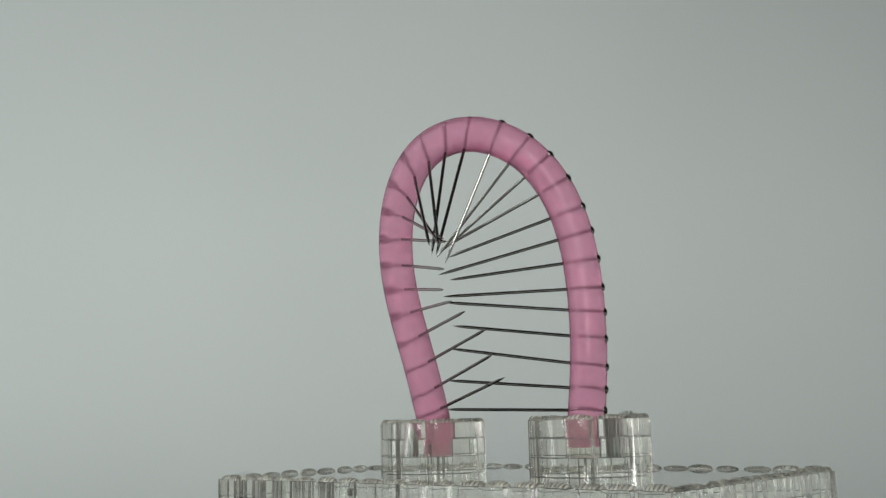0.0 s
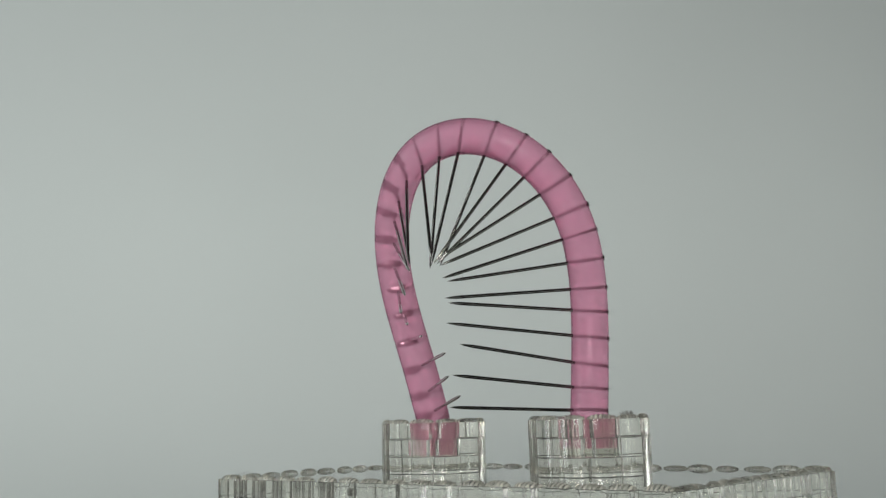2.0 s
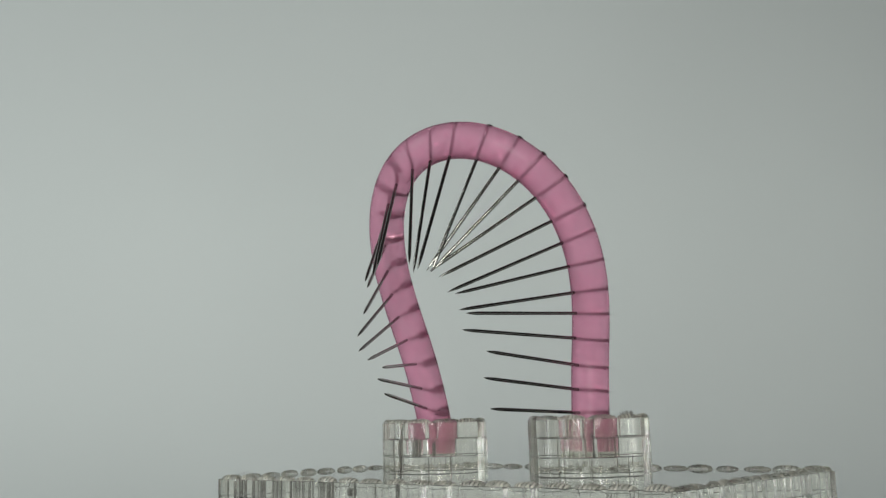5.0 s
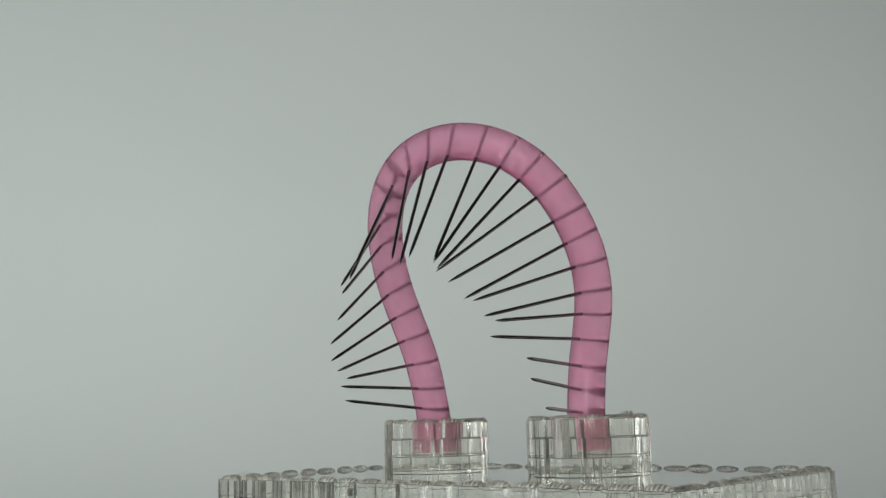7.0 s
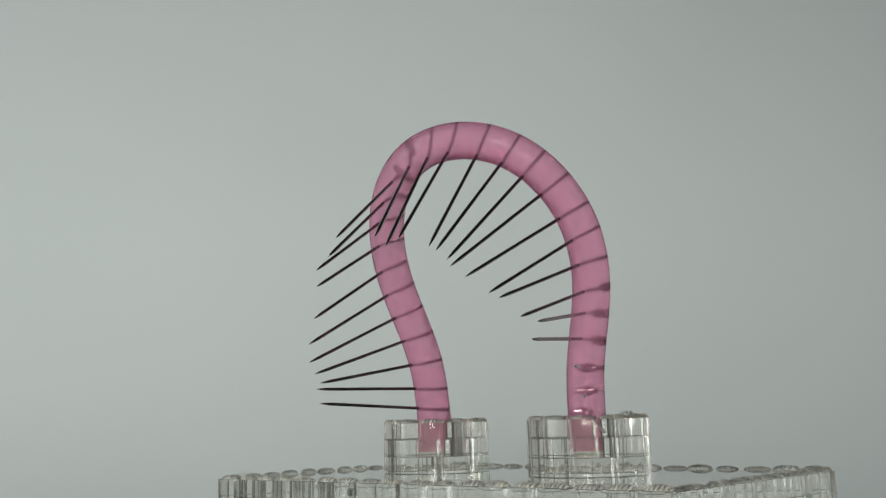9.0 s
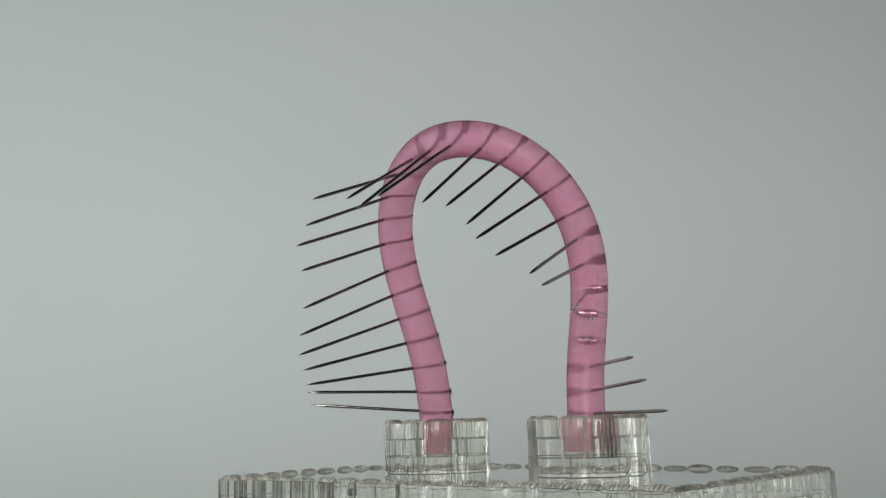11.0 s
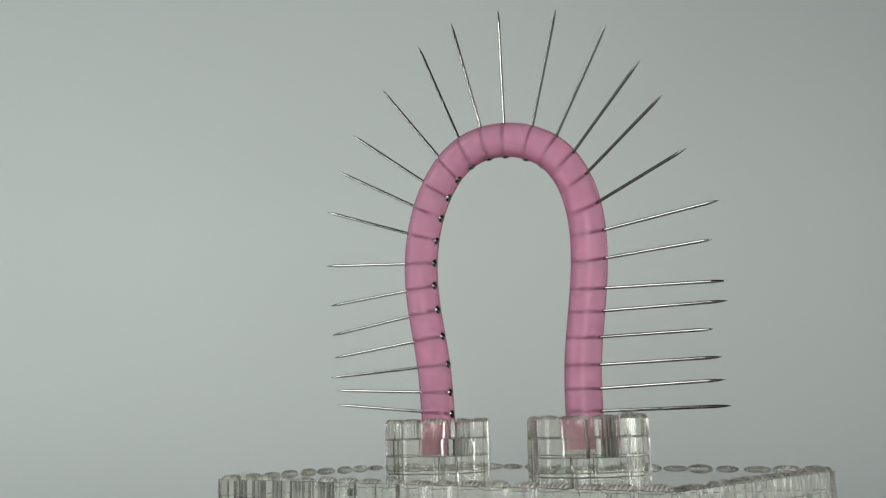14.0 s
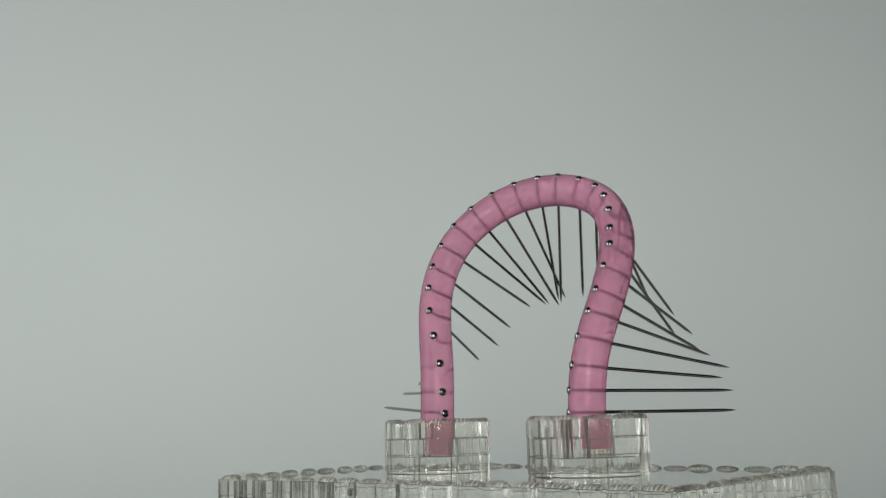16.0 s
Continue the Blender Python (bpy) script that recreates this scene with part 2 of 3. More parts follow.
def build_holder(at, turn, seed, r):
    global at_z
    rng = random.Random(seed)
    holder = tagged(new("tube_holder"), "clear acrylic holder of three stacked lobed discs", "holder", "holders on the box")
    holder.location = (*at, 0.0)
    holder.rotation_euler = (0, 0, turn)
    lobes, steps = 12, len(LOBE_STEPS)
    n = lobes * steps
    for k in range(3):
        bm = bmesh.new()
        twist = rng.uniform(-0.05, 0.05)
        outline = []
        for s in range(n):
            f = LOBE_STEPS[s % steps]
            a = 2 * math.pi * (s // steps + f) / lobes + twist
            q = r - 0.0015 + 0.0015 * lobe(f)
            outline.append(Vector((q * math.cos(a), q * math.sin(a))))
        hole = [q.normalized() * 0.0056 for q in outline] if k else None
        prism(bm, outline, k * LAYER + 0.00003, (k + 1) * LAYER - 0.00003, 0.00014, hole)
        polished(part("disc", bm, ACRYLIC, holder, smooth=False))
    at_z = 3 * LAYER - 0.0002
    for k in range(lobes):
        a = 2 * math.pi * (k + 0.5) / lobes + twist
        bm = bmesh.new()
        bead(bm, ((r - 0.0017) * math.cos(a), (r - 0.0017) * math.sin(a)), (-math.sin(a), math.cos(a)), 0.0075, 0.0028, 0.0012, rng, rng.random() < 0.6)
        part("rim_bead", bm, BEAD, holder).data.materials.append(BEAD_WHITE)
    return holder


build_box()
HOLDER_L = build_holder(HOLD_L, 0.0, 7, 0.0163)
HOLDER_R = build_holder(HOLD_R, 0.0, 9, 0.0168)


def build_dark_mark():
    """Four small dark bars added in the box for a mark of unclear origin."""
    slots = tagged(new("dark_mark"), "four small dark bars imitating a mark in the clear box", "slot")
    at = NEAR + E1 * 0.0957 + E2 * 0.0014
    slots.location = (*at, -0.0052)
    slots.rotation_euler = (0, 0, math.atan2(-E1.y, -E1.x))
    for x in (-0.0009, 0.0009):
        for z in (0.0, 0.0027):
            bm = bmesh.new()
            bmesh.ops.create_cube(bm, size=1.0)
            for v in bm.verts:
                v.co = Vector((x + v.co.x * 0.0009, v.co.y * 0.0008, z + v.co.z * 0.0019))
            bmesh.ops.bevel(bm, geom=bm.edges[:], offset=0.00015, segments=1, affect="EDGES")
            part("slot", bm, BAR_GREY, slots)


def build_lint(at, count, spread, length, seed):
    """A tuft of fine grey fibres caught on the rim."""
    rng = random.Random(seed)
    bm = bmesh.new()
    for _ in range(count):
        q = Vector((rng.uniform(-1, 1) * spread, rng.uniform(-1, 1) * spread * 0.4, 0))
        way = Vector((rng.uniform(-1, 1), rng.uniform(-0.5, 0.5), rng.uniform(0.1, 0.7))).normalized()
        rings = []
        for s in range(6):
            rings.append([bm.verts.new(q + Vector((math.cos(a), math.sin(a), 0)) * 0.00004) for a in (0, 2.1, 4.2)])
            way = (way + Vector([rng.uniform(-0.5, 0.5) for _ in range(3)])).normalized()
            q = q + way * length / 5
        for a, c in zip(rings, rings[1:]):
            for k in range(3):
                bm.faces.new((a[k], a[(k + 1) % 3], c[(k + 1) % 3], c[k]))
    ob = part("lint", bm, LINT, None)
    ob.location = at
    tagged(ob, "fine grey lint caught on a clear acrylic rim", "lint", kind="stuff")


build_dark_mark()
LINT = make_plain("grey_lint", (0.3, 0.3, 0.28, 1), (0.45, 0.45, 0.42, 1), 900.0, 0.9)
build_lint(Vector((HOLD_R.x + 0.0105, HOLD_R.y - 0.002, 3 * LAYER + 0.0009)), 90, 0.0019, 0.0012, 3)
build_lint(Vector((*(NEAR + E1 * LONG + E2 * 0.012), 0.0008)), 26, 0.002, 0.0009, 5)

# ---- the tube and its nails ----
TUBE_R = 0.0052
PIECES = 300
NAILS = 27
tube = tagged(new("pink_tube"), "milky pink rubber tube bent into an arch between clear holders", "tube")
tube.location = (*HOLD_L, LAYER)


def build_tube_pieces():
    """Short sleeves end to end."""
    half, n = 0.00037, 40
    bm = bmesh.new()
    lathe(bm, ((TUBE_R, -half), (TUBE_R, half)), n)
    first = part("sleeve", bm, RUBBER, tube)
    made = [first]
    for k in range(PIECES - 1):
        ob = new("sleeve", first.data)
        ob.parent = tube
        made.append(ob)
    return made


def build_nail(length):
    nail = tagged(new("nail"), "thin polished steel nail with domed head, through pink tube", "nail", "nails through the tube")
    r, back = 0.00047, -TUBE_R + 0.0005
    end = back + length
    bm = bmesh.new()
    lathe(bm, [(0, back), (r * 0.8, back), (r, back + 0.0001), (r, back + 0.0006), (r, end - 0.005), (r, end - 0.0045)], 12)
    part("shaft", bm, STEEL, nail)
    bm = bmesh.new()
    lathe(bm, [(r, end - 0.0045), (r * 0.985, end - 0.0042), (r * 0.86, end - 0.003), (r * 0.5, end - 0.0012), (0, end)], 12)
    part("point", bm, STEEL, nail)
    bm = bmesh.new()
    lathe(bm, [(0, back + 0.0001), (0.0011, back), (0.00132, back - 0.00015), (0.0013, back - 0.0004), (0.00095, back - 0.00085), (0.0004, back - 0.00105), (0, back - 0.0011)], 16)
    part("head", bm, STEEL, nail)
    return nail


# each nail's own lean along the tube and own turn, degrees, and its length, mm
LEAN = (6.5, 5.5, 3.7, 3.4, 1.3, -0.8, -0.6, 3.6, 1.3, -1.9, -1.6, -0.1, -6.5, -6.4, -4.1, -5.4, -3.1, -3.8, -1.8, 1.2, -1.7, -2.1, -5.7, -4.2, -1.7, 2.4, 5.7)
OWN_TURN = (0.6, -2.3, 0.5, -2.9, -2.3, 0.6, 5.5, 8.0, 5.1, 4.1, -0.7, 4.0, 4.6, -0.6, 0.1, -3.2, -1.6, 1.0, 1.4, -6.3, -2.9, -6.1, -5.1, 5.1, -2.1, 0.2, -1.8)
LENGTH = (43.5, 43.6, 43.3, 43.5, 44.6, 44.3, 43.4, 43.6, 44.3, 43.6, 45.2, 44.6, 45.1, 45.4, 44.3, 45.3, 45.2, 45.7, 45.4, 47.0, 44.7, 46.6, 46.8, 46.7, 46.0, 46.8, 46.8)
# how far each nail sits from its even place along the tube, in spacings
SHIFT = (0.02, -0.14, -0.06, 0.02, 0.04, 0.01, -0.02, 0.02, 0.03, -0.01, 0.01, 0.02, 0.02, -0.08, 0.03, 0.05, -0.03, -0.04, 0.07, -0.01, 0.01, 0.07, -0.04, -0.02, 0.08, 0.03, -0.1)
SLEEVES = build_tube_pieces()
NAIL_THINGS = []
for i in range(NAILS):
    NAIL_THINGS.append(build_nail(LENGTH[i] * MM))

NODES = np.array((0, 2, 5, 8, 11, 13, 15, 18, 21, 24, 26), float)


def spline_slopes(y):
    """Second derivatives of a natural cubic spline over NODES, column by column."""
    n, h = len(NODES), np.diff(NODES)
    a, b = np.eye(n), np.zeros_like(y)
    for i in range(1, n - 1):
        a[i, i - 1], a[i, i], a[i, i + 1] = h[i - 1], 2 * (h[i - 1] + h[i]), h[i]
        b[i] = 6 * ((y[i + 1] - y[i]) / h[i] - (y[i] - y[i - 1]) / h[i - 1])
    return np.linalg.solve(a, b)


def spline_at(y, m, q):
    """The spline's value and slope at q, straight on past its ends."""
    qc = np.clip(q, NODES[0], NODES[-1])
    i = np.clip(np.searchsorted(NODES, qc, side="right") - 1, 0, len(NODES) - 2)
    h = np.diff(NODES)[i][:, None]
    t = (qc - NODES[i])[:, None]
    c = (y[i + 1] - y[i]) / h - h * (2 * m[i] + m[i + 1]) / 6
    value = y[i] + t * c + t * t * m[i] / 2 + t ** 3 * (m[i + 1] - m[i]) / (6 * h)
    slope = c + t * m[i] + t * t * (m[i + 1] - m[i]) / (2 * h)
    return value, slope, (q - qc)[:, None]


SHAPES = []


def shape(t, *nodes):
    """The tube's bend at t seconds: x, y, z in mm, the turn about its own line and the nails' lean in degrees, from the far foot to the near foot."""
    SHAPES.append((t, np.array(nodes)))


def shape_at(t):
    """Glides between the shapes (cubic, through all of them)."""
    times = [s[0] for s in SHAPES]
    k = min(max(np.searchsorted(times, t, side="right") - 1, 0), len(times) - 2)

    def tangent(j):
        if j == 0 or j == len(times) - 1:
            a, b = (0, 1) if j == 0 else (j - 1, j)
            return (SHAPES[b][1] - SHAPES[a][1]) / (times[b] - times[a])
        h0, h1 = times[j] - times[j - 1], times[j + 1] - times[j]
        d0, d1 = (SHAPES[j][1] - SHAPES[j - 1][1]) / h0, (SHAPES[j + 1][1] - SHAPES[j][1]) / h1
        flow = (d0 * h1 + d1 * h0) / (h0 + h1)
        limit = 3 * np.minimum(abs(d0), abs(d1))
        return np.where(d0 * d1 > 0, np.clip(flow, -limit, limit), 0)

    h = times[k + 1] - times[k]
    f = (t - times[k]) / h
    return ((1 + 2 * f) * (1 - f) ** 2 * SHAPES[k][1] + f * (1 - f) ** 2 * h * tangent(k)
            + f * f * (3 - 2 * f) * SHAPES[k + 1][1] + f * f * (f - 1) * h * tangent(k + 1))


def holder_at(t, low):
    """The holders drift a little as they turn."""
    drift = np.interp(t, (0, 3.5, 7, 9, 12.5, 16), (0, 0.35, 0.9, 0.9, 1.35, 1.35) if low else (0, 0.1, -0.25, -0.3, -0.4, -0.4))
    return (HOLD_L if low else HOLD_R) + Vector((drift * MM, 0))


FACING = np.array((-(HOLD_L - HOLD_R).normalized().y, (HOLD_L - HOLD_R).normalized().x, 0.0))
FACING *= -1 if FACING[1] > 0 else 1


def poses_along(t, q):
    """Places, the tube's direction, and the outward and the facing direction turned with the tube, at the stations q."""
    y = shape_at(t)
    y = np.hstack([y[:, :3] * MM, np.radians(y[:, 3:])])
    value, slope, past = spline_at(y, spline_slopes(y), q)
    place, along, turn, lean = value[:, :3], slope[:, :3], value[:, 3], value[:, 4]
    # past the ends the tube bends into the upright bore of its holder
    for k in np.nonzero(past[:, 0])[0]:
        low = past[k, 0] < 0
        foot = np.array((*holder_at(t, low), LAYER))
        top = place[k].copy()
        depth = max(top[2] - LAYER, 1e-4)
        f = min(1.0, 0.0074 * abs(past[k, 0]) / depth)
        way = along[k] / np.linalg.norm(along[k]) * (-depth if low else depth)
        down = np.array((0, 0, -depth))
        place[k] = (2 * f ** 3 - 3 * f * f + 1) * top + (f ** 3 - 2 * f * f + f) * way + (3 * f * f - 2 * f ** 3) * foot + (f ** 3 - f * f) * down
        along[k] = ((6 * f * f - 6 * f) * top + (3 * f * f - 4 * f + 1) * way + (6 * f - 6 * f * f) * foot + (3 * f * f - 2 * f) * down) * (-1 if low else 1)
    along = along / np.linalg.norm(along, axis=1)[:, None]
    out = np.cross(FACING, along)
    out /= np.linalg.norm(out, axis=1)[:, None]
    face = np.cross(along, out)
    return place, along, out, face, turn, lean


def basis(x, y, z, at):
    return Matrix(((x[0], y[0], z[0], at[0]), (x[1], y[1], z[1], at[1]), (x[2], y[2], z[2], at[2]), (0, 0, 0, 1)))


def motions():
    shape(0.0, (-4.6, 324.6, 17.8, 166.4, 1.8), (-8.0, 323.7, 32.7, 164.3, 5.7), (-13.5, 319.9, 55.9, 150.2, 1.9), (-13.7, 313.0, 78.1, 150.6, 3.8), (-4.1, 301.9, 95.3, 155.0, -4.0), (8.8, 295.5, 98.2, 159.4, 2.0), (22.6, 292.8, 92.6, 175.3, 0.9), (35.7, 292.8, 74.1, 164.8, -1.3), (40.0, 293.6, 52.1, 160.5, -1.4), (40.0, 292.4, 30.3, 156.4, -5.3), (38.5, 289.7, 16.6, 162.5, -5.5))
    shape(1.5, (-4.7, 324.5, 17.7, 149.2, 2.8), (-8.3, 323.4, 32.5, 148.1, 4.2), (-14.0, 318.4, 55.5, 137.0, 2.2), (-14.6, 309.5, 77.0, 142.5, 0.8), (-5.5, 296.8, 93.3, 156.9, -3.3), (7.4, 290.1, 96.3, 164.6, -0.6), (21.6, 287.8, 91.4, 153.9, 1.6), (36.2, 289.2, 73.7, 131.3, -0.1), (40.6, 291.5, 51.9, 135.2, 2.1), (40.2, 291.5, 30.3, 118.7, 0.2), (39.0, 289.2, 16.5, 124.3, 0.9))
    shape(3.5, (-4.8, 324.9, 18.4, 130.7, -3.2), (-8.4, 320.8, 32.6, 130.5, 2.4), (-14.6, 314.7, 55.3, 124.4, -1.3), (-15.9, 303.4, 75.6, 134.2, -3.1), (-7.3, 289.0, 90.5, 154.3, -2.0), (5.2, 281.7, 93.3, 161.7, 0.4), (19.4, 279.1, 88.6, 156.8, 1.3), (34.6, 281.4, 71.8, 132.1, -1.7), (40.1, 286.8, 51.0, 125.9, -0.2), (40.2, 290.6, 29.9, 109.2, -1.2), (39.5, 288.8, 16.2, 108.3, 1.0))
    shape(4.2, (-4.6, 324.5, 18.4, 121.4, 3.9), (-8.2, 323.4, 33.2, 123.2, 3.7), (-14.5, 316.7, 55.5, 120.1, 1.0), (-16.2, 305.6, 76.0, 131.0, -1.7), (-7.7, 291.0, 90.8, 154.2, -2.9), (4.9, 283.5, 93.4, 163.5, -0.3), (19.1, 280.7, 88.7, 161.1, -1.3), (34.6, 282.5, 71.9, 132.4, -1.3), (40.2, 287.3, 50.9, 122.0, 0.6), (40.5, 290.4, 29.7, 104.9, -0.6), (39.8, 288.7, 15.9, 102.3, 1.0))
    shape(6.3, (-4.5, 324.4, 18.7, 99.7, 6.3), (-7.7, 322.9, 33.6, 103.9, 4.1), (-14.7, 315.4, 55.4, 107.0, 1.2), (-16.9, 303.4, 75.4, 122.9, -2.8), (-8.5, 287.7, 89.1, 147.4, -1.2), (3.9, 280.1, 91.7, 152.7, 0.2), (18.5, 277.3, 87.5, 146.7, 4.0), (34.2, 278.8, 70.9, 126.9, 0.2), (40.7, 283.8, 50.2, 107.9, 0.3), (39.2, 289.7, 29.6, 85.9, -0.9), (38.3, 289.0, 15.7, 78.4, -0.3))
    shape(7.0, (-4.5, 324.2, 18.8, 92.4, 6.2), (-7.4, 322.5, 33.7, 97.4, 4.5), (-14.7, 314.9, 55.4, 102.5, 1.3), (-16.9, 302.9, 75.3, 120.0, -2.8), (-8.5, 287.0, 88.9, 145.6, -1.7), (3.9, 279.4, 91.6, 150.3, -0.4), (18.5, 276.7, 87.6, 143.0, 1.8), (34.3, 278.3, 70.9, 123.5, 0.7), (40.9, 283.4, 50.3, 103.2, 0.1), (39.3, 289.4, 29.6, 80.2, -1.0), (38.2, 288.9, 15.8, 70.9, -0.4))
    shape(9.0, (-4.2, 324.5, 18.9, 72.3, 6.2), (-6.3, 321.6, 33.7, 78.8, 4.9), (-13.9, 314.2, 55.3, 88.6, 2.2), (-16.4, 302.3, 75.1, 108.3, 0.2), (-7.9, 287.0, 89.2, 133.7, 1.2), (4.4, 279.1, 91.8, 141.2, -1.0), (18.8, 275.9, 87.9, 136.3, 1.1), (35.2, 277.3, 71.4, 111.5, 1.9), (40.4, 283.0, 50.6, 86.4, 2.2), (38.6, 288.3, 29.6, 62.4, -2.0), (38.4, 288.9, 15.6, 52.3, 0.9))
    shape(11.5, (-3.4, 325.7, 17.9, 36.8, 2.5), (-5.2, 322.2, 32.6, 53.0, 2.1), (-11.2, 316.0, 55.1, 67.0, 0.9), (-13.3, 307.1, 76.5, 83.0, -0.6), (-5.0, 293.5, 92.2, 109.0, 0.8), (7.0, 284.9, 94.1, 115.9, -2.1), (20.9, 281.1, 88.9, 107.3, -0.8), (36.0, 282.8, 71.7, 85.7, -1.2), (40.3, 287.6, 50.8, 62.6, 0.6), (39.0, 290.7, 29.5, 37.9, 0.6), (38.2, 289.2, 15.6, 23.8, -0.1))
    shape(12.5, (-3.4, 325.7, 17.9, 23.3, -2.0), (-5.1, 322.3, 32.7, 37.0, 1.4), (-11.2, 318.4, 55.5, 29.4, -2.3), (-11.9, 312.0, 77.8, 64.0, -2.2), (-2.7, 300.1, 94.4, 93.2, -0.7), (10.3, 293.0, 97.0, 97.1, -4.3), (23.9, 289.2, 91.2, 90.3, -0.9), (37.0, 288.7, 72.9, 72.0, 2.7), (40.5, 290.8, 51.4, 50.4, 3.5), (39.5, 292.1, 29.9, 27.1, 3.0), (38.3, 289.8, 16.1, 13.1, 0.1))
    shape(13.0, (-3.0, 325.7, 17.8, 24.7, 0.4), (-4.9, 322.5, 32.6, 33.7, 0.4), (-10.4, 319.3, 55.8, 29.1, -0.6), (-11.2, 314.0, 78.4, 54.8, -0.2), (-1.3, 302.8, 94.8, 80.5, 0.7), (11.4, 295.3, 97.0, 82.6, -0.7), (24.4, 290.3, 91.4, 78.1, 1.8), (37.5, 288.5, 73.2, 62.6, 1.3), (40.4, 290.7, 51.5, 41.6, 1.7), (37.5, 291.4, 30.0, 18.5, 2.4), (37.7, 289.7, 16.2, 6.9, 2.2))
    shape(13.3, (-3.0, 325.7, 17.8, 22.3, 0.7), (-4.8, 322.8, 32.7, 29.9, -1.2), (-10.0, 319.4, 56.0, 24.0, 0.7), (-10.7, 314.7, 78.8, 37.6, -1.5), (0.1, 304.9, 95.5, 70.5, -0.7), (12.6, 297.2, 98.0, 73.8, 4.0), (25.1, 291.5, 92.3, 68.7, 2.2), (37.7, 289.3, 73.5, 54.7, 1.6), (39.6, 290.7, 51.7, 34.5, 1.7), (37.3, 291.3, 30.1, 14.0, 2.7), (37.9, 289.8, 16.2, 4.9, 2.3))
    shape(13.5, (-2.9, 325.5, 17.8, 19.4, -1.0), (-4.5, 322.7, 32.7, 28.2, -1.7), (-9.6, 318.9, 56.0, 21.3, 0.5), (-9.6, 314.5, 78.9, 33.0, -0.8), (1.5, 305.5, 95.8, 61.0, 0.3), (13.7, 297.7, 98.3, 64.1, 3.2), (26.1, 291.7, 92.4, 60.0, 2.7), (37.8, 288.7, 73.6, 47.9, 0.6), (40.8, 290.2, 51.6, 31.3, 1.0), (39.1, 291.0, 30.0, 14.2, 1.2), (38.4, 289.2, 16.0, 4.2, -2.1))
    shape(14.0, (-2.8, 326.0, 17.7, 9.8, -1.1), (-3.8, 325.1, 32.8, 13.1, -2.6), (-6.9, 324.1, 56.6, 3.9, -2.1), (-4.3, 320.7, 79.8, 4.9, 3.8), (7.5, 312.4, 96.9, 4.4, 4.1), (20.0, 305.2, 98.9, 3.6, 0.8), (31.8, 297.7, 93.2, 14.8, 7.6), (40.5, 290.6, 74.1, 13.1, -0.0), (40.7, 290.6, 51.5, 5.3, -1.9), (38.3, 290.9, 30.1, -0.4, 1.2), (37.8, 289.1, 16.2, -3.8, -2.0))
    shape(14.2, (-2.8, 326.3, 17.7, 7.7, -1.2), (-3.3, 326.4, 32.8, 4.6, -2.3), (-5.0, 328.1, 56.6, -14.7, -2.0), (0.1, 327.1, 79.3, -24.9, 1.1), (13.9, 320.0, 95.8, -33.3, 5.3), (26.2, 312.4, 98.1, -35.8, 4.4), (37.0, 303.9, 92.1, -32.3, -1.7), (44.0, 294.1, 73.4, -34.5, -7.3), (42.8, 292.7, 51.4, -28.8, -4.9), (38.8, 292.1, 30.1, -6.1, 0.9), (37.9, 289.3, 16.3, -8.3, -0.1))
    shape(14.4, (-2.7, 326.3, 17.7, 4.5, -0.5), (-3.2, 326.7, 32.8, -4.7, -2.1), (-3.7, 330.1, 56.3, -32.8, -1.1), (2.8, 331.2, 78.4, -54.0, 0.0), (18.2, 326.8, 94.0, -72.4, 0.3), (30.8, 319.6, 96.5, -73.6, 3.7), (41.1, 310.1, 91.1, -66.1, -1.1), (47.0, 298.9, 72.8, -49.6, -2.4), (44.4, 295.5, 51.1, -31.8, -3.2), (39.2, 293.3, 30.0, -11.9, 0.8), (37.9, 289.7, 16.4, -9.7, 0.4))
    shape(14.8, (-3.1, 326.6, 17.9, -5.8, -0.6), (-3.1, 327.9, 32.9, -21.9, -1.6), (-2.6, 333.4, 56.1, -61.9, -1.2), (6.2, 337.2, 77.1, -99.4, 1.6), (23.7, 333.9, 90.6, -123.4, 1.1), (36.2, 326.4, 91.8, -126.2, -0.1), (45.9, 316.2, 86.4, -112.7, -1.3), (50.6, 301.8, 70.3, -85.4, -4.4), (46.1, 293.9, 50.3, -53.7, -1.9), (39.7, 292.8, 29.8, -39.2, -5.8), (38.2, 289.9, 16.3, -11.1, -1.6))
    shape(15.2, (-3.2, 326.6, 17.8, -11.0, -0.9), (-3.1, 327.9, 32.9, -29.5, -1.5), (-2.6, 333.9, 55.9, -72.1, -1.4), (6.5, 338.4, 76.6, -113.4, 2.6), (24.6, 336.0, 89.4, -138.3, 1.8), (37.4, 329.1, 90.4, -141.2, -0.1), (47.2, 318.9, 85.3, -123.8, 0.7), (51.3, 303.8, 69.5, -96.0, -5.6), (46.4, 294.8, 50.1, -60.8, -1.2), (39.8, 292.6, 29.8, -44.0, -6.3), (38.0, 289.8, 16.3, -12.9, -4.0))
    shape(16.0, (-3.0, 326.5, 17.7, -20.3, -1.8), (-2.8, 327.7, 32.8, -39.1, -1.3), (-2.4, 334.3, 55.6, -82.8, -1.1), (7.0, 339.6, 75.9, -124.9, 4.1), (25.6, 337.2, 87.8, -144.9, 1.1), (38.4, 330.2, 88.4, -152.8, -2.3), (48.1, 320.0, 83.3, -141.6, -0.8), (51.7, 304.0, 68.1, -106.2, -1.8), (46.5, 293.4, 49.6, -71.9, -5.2), (39.7, 289.3, 29.7, -53.6, -4.1), (38.5, 289.2, 16.0, -42.8, -7.4))
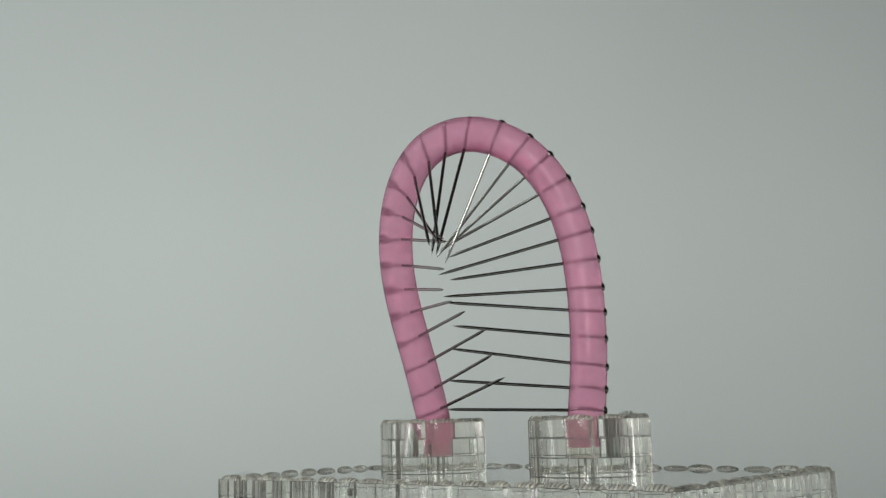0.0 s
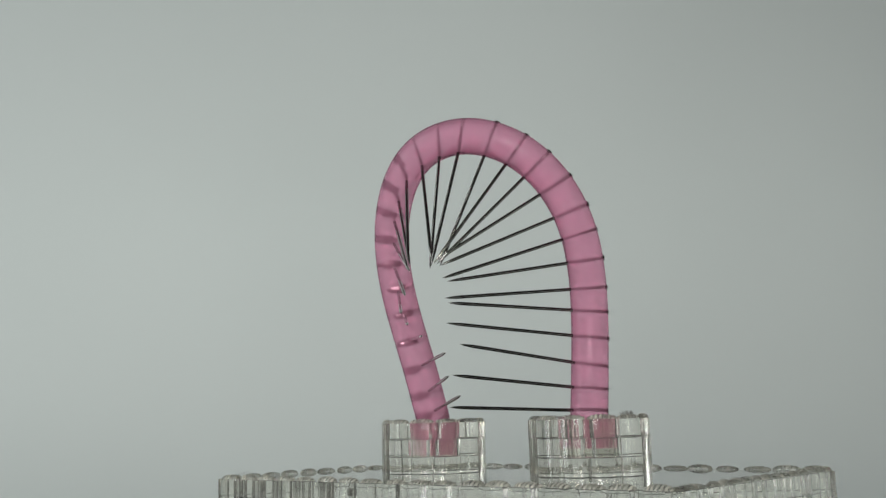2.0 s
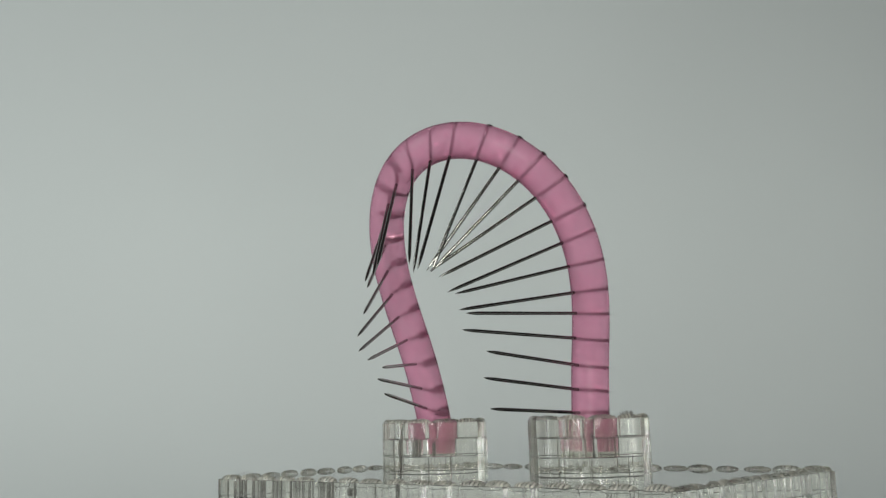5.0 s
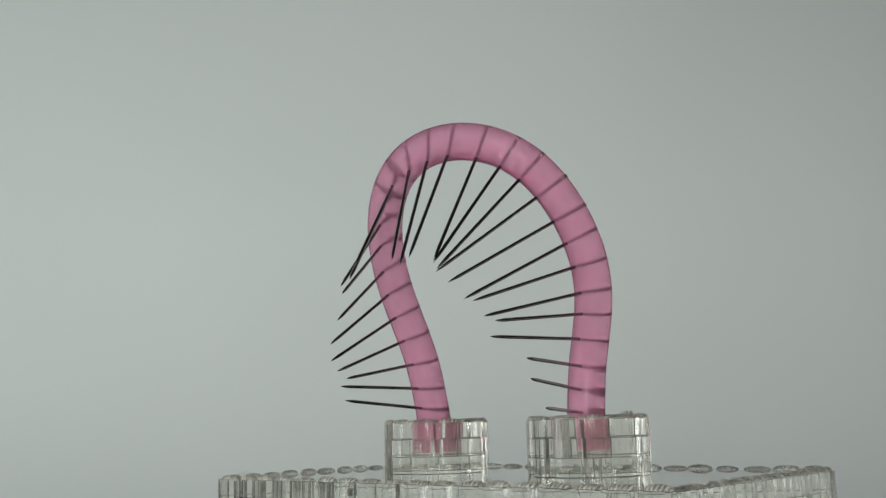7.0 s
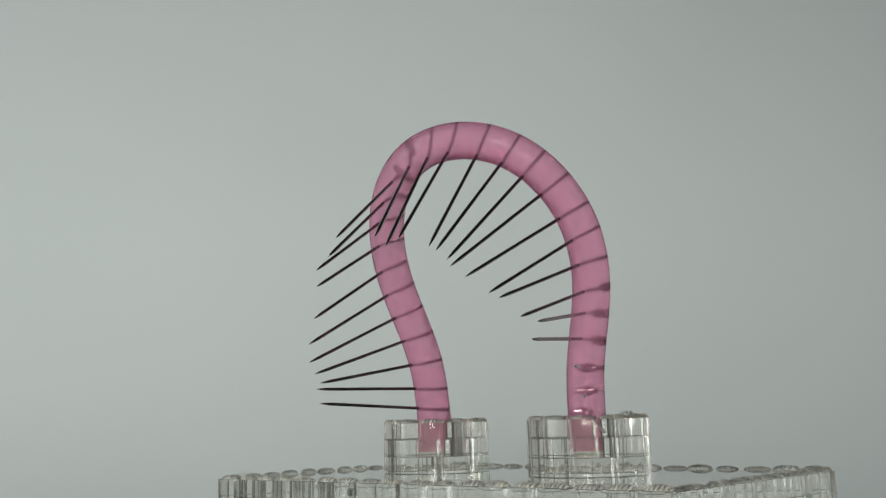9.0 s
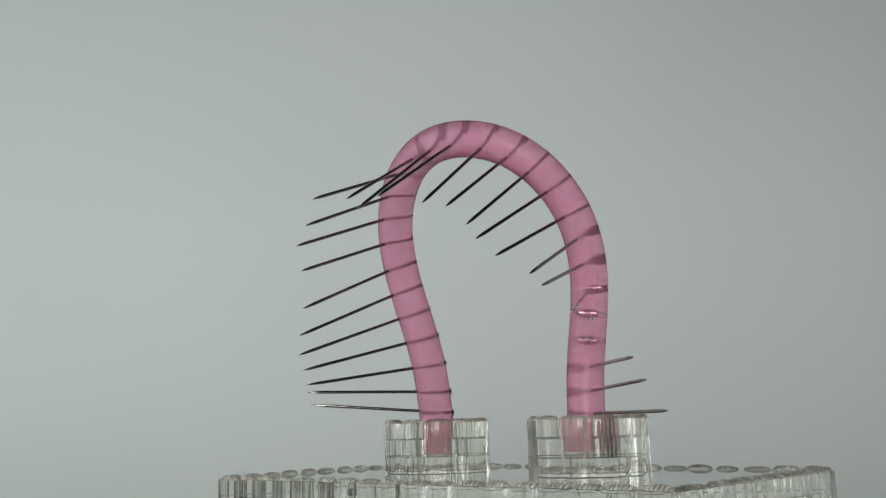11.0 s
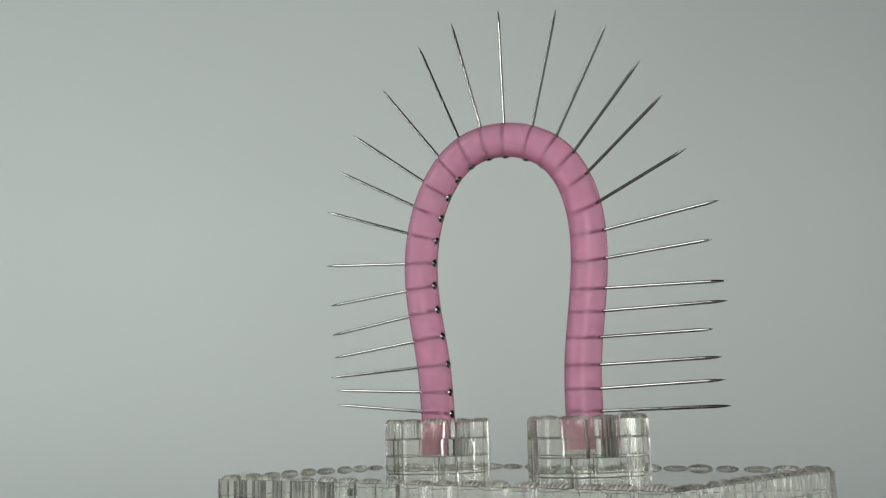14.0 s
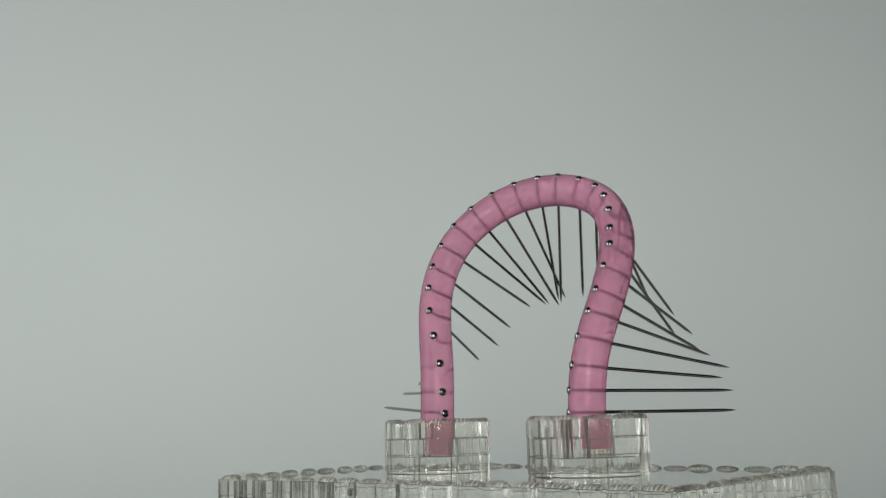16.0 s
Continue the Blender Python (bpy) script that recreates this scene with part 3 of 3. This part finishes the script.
    times = [0.25 * k for k in range(52)] + [13.0 + 0.1 * k for k in range(23)] + [15.25, 15.5, 15.75, 16.0]
    place, *_ = poses_along(0.0, np.array((0.0, 26.0)))
    ends = (-(place[0][2] - LAYER) / 0.0074 + 0.1, 26 + (place[1][2] - LAYER) / 0.0074 - 0.38)
    # sleeves evenly along the tube
    fine = np.linspace(ends[0], ends[1], 3001)
    place, *_ = poses_along(8.0, fine)
    run = np.concatenate([[0.0], np.cumsum(np.linalg.norm(np.diff(place, axis=0), axis=1))])
    spacing = run[-1] / (PIECES - 1)
    sleeves_q = np.interp(np.arange(PIECES) * spacing, run, fine)
    for ob in SLEEVES:
        ob.scale.z = 1.18 * spacing / 0.00074
    nails_q = np.arange(NAILS) + np.array(SHIFT)
    back = Matrix.Translation(-tube.location)
    tube_rows, nail_rows = [[] for _ in SLEEVES], [[] for _ in NAIL_THINGS]
    for t in times:
        place, along, out, face, turn, _ = poses_along(t, sleeves_q)
        for k in range(PIECES):
            x = math.cos(turn[k]) * out[k] + math.sin(turn[k]) * face[k]
            tube_rows[k].append((t, back @ basis(x, np.cross(along[k], x), along[k], place[k])))
        place, along, out, face, turn, lean_now = poses_along(t, nails_q)
        for k in range(NAILS):
            a, lean = turn[k] + radians(OWN_TURN[k]), radians(LEAN[k]) + lean_now[k]
            d = math.cos(a) * out[k] + math.sin(a) * face[k]
            z = d * math.cos(lean) + along[k] * math.sin(lean)
            x = along[k] * math.cos(lean) - d * math.sin(lean)
            nail_rows[k].append((t, basis(x, np.cross(z, x), z, place[k])))
    # both holders turn with the tube's feet, in opposite senses
    for ob, low, rate, phase in ((HOLDER_L, True, -11.6, 12.0), (HOLDER_R, False, 10.5, -2.0)):
        rows = []
        for k in range(17):
            at = holder_at(k, low)
            rows.append((float(k), pose(at.x, at.y, 0.0, 0, 0, phase + rate * (k - 14))))
        walk(ob, rows)
    for ob, rows in zip(SLEEVES + NAIL_THINGS, tube_rows + nail_rows):
        walk(ob, rows)


motions()
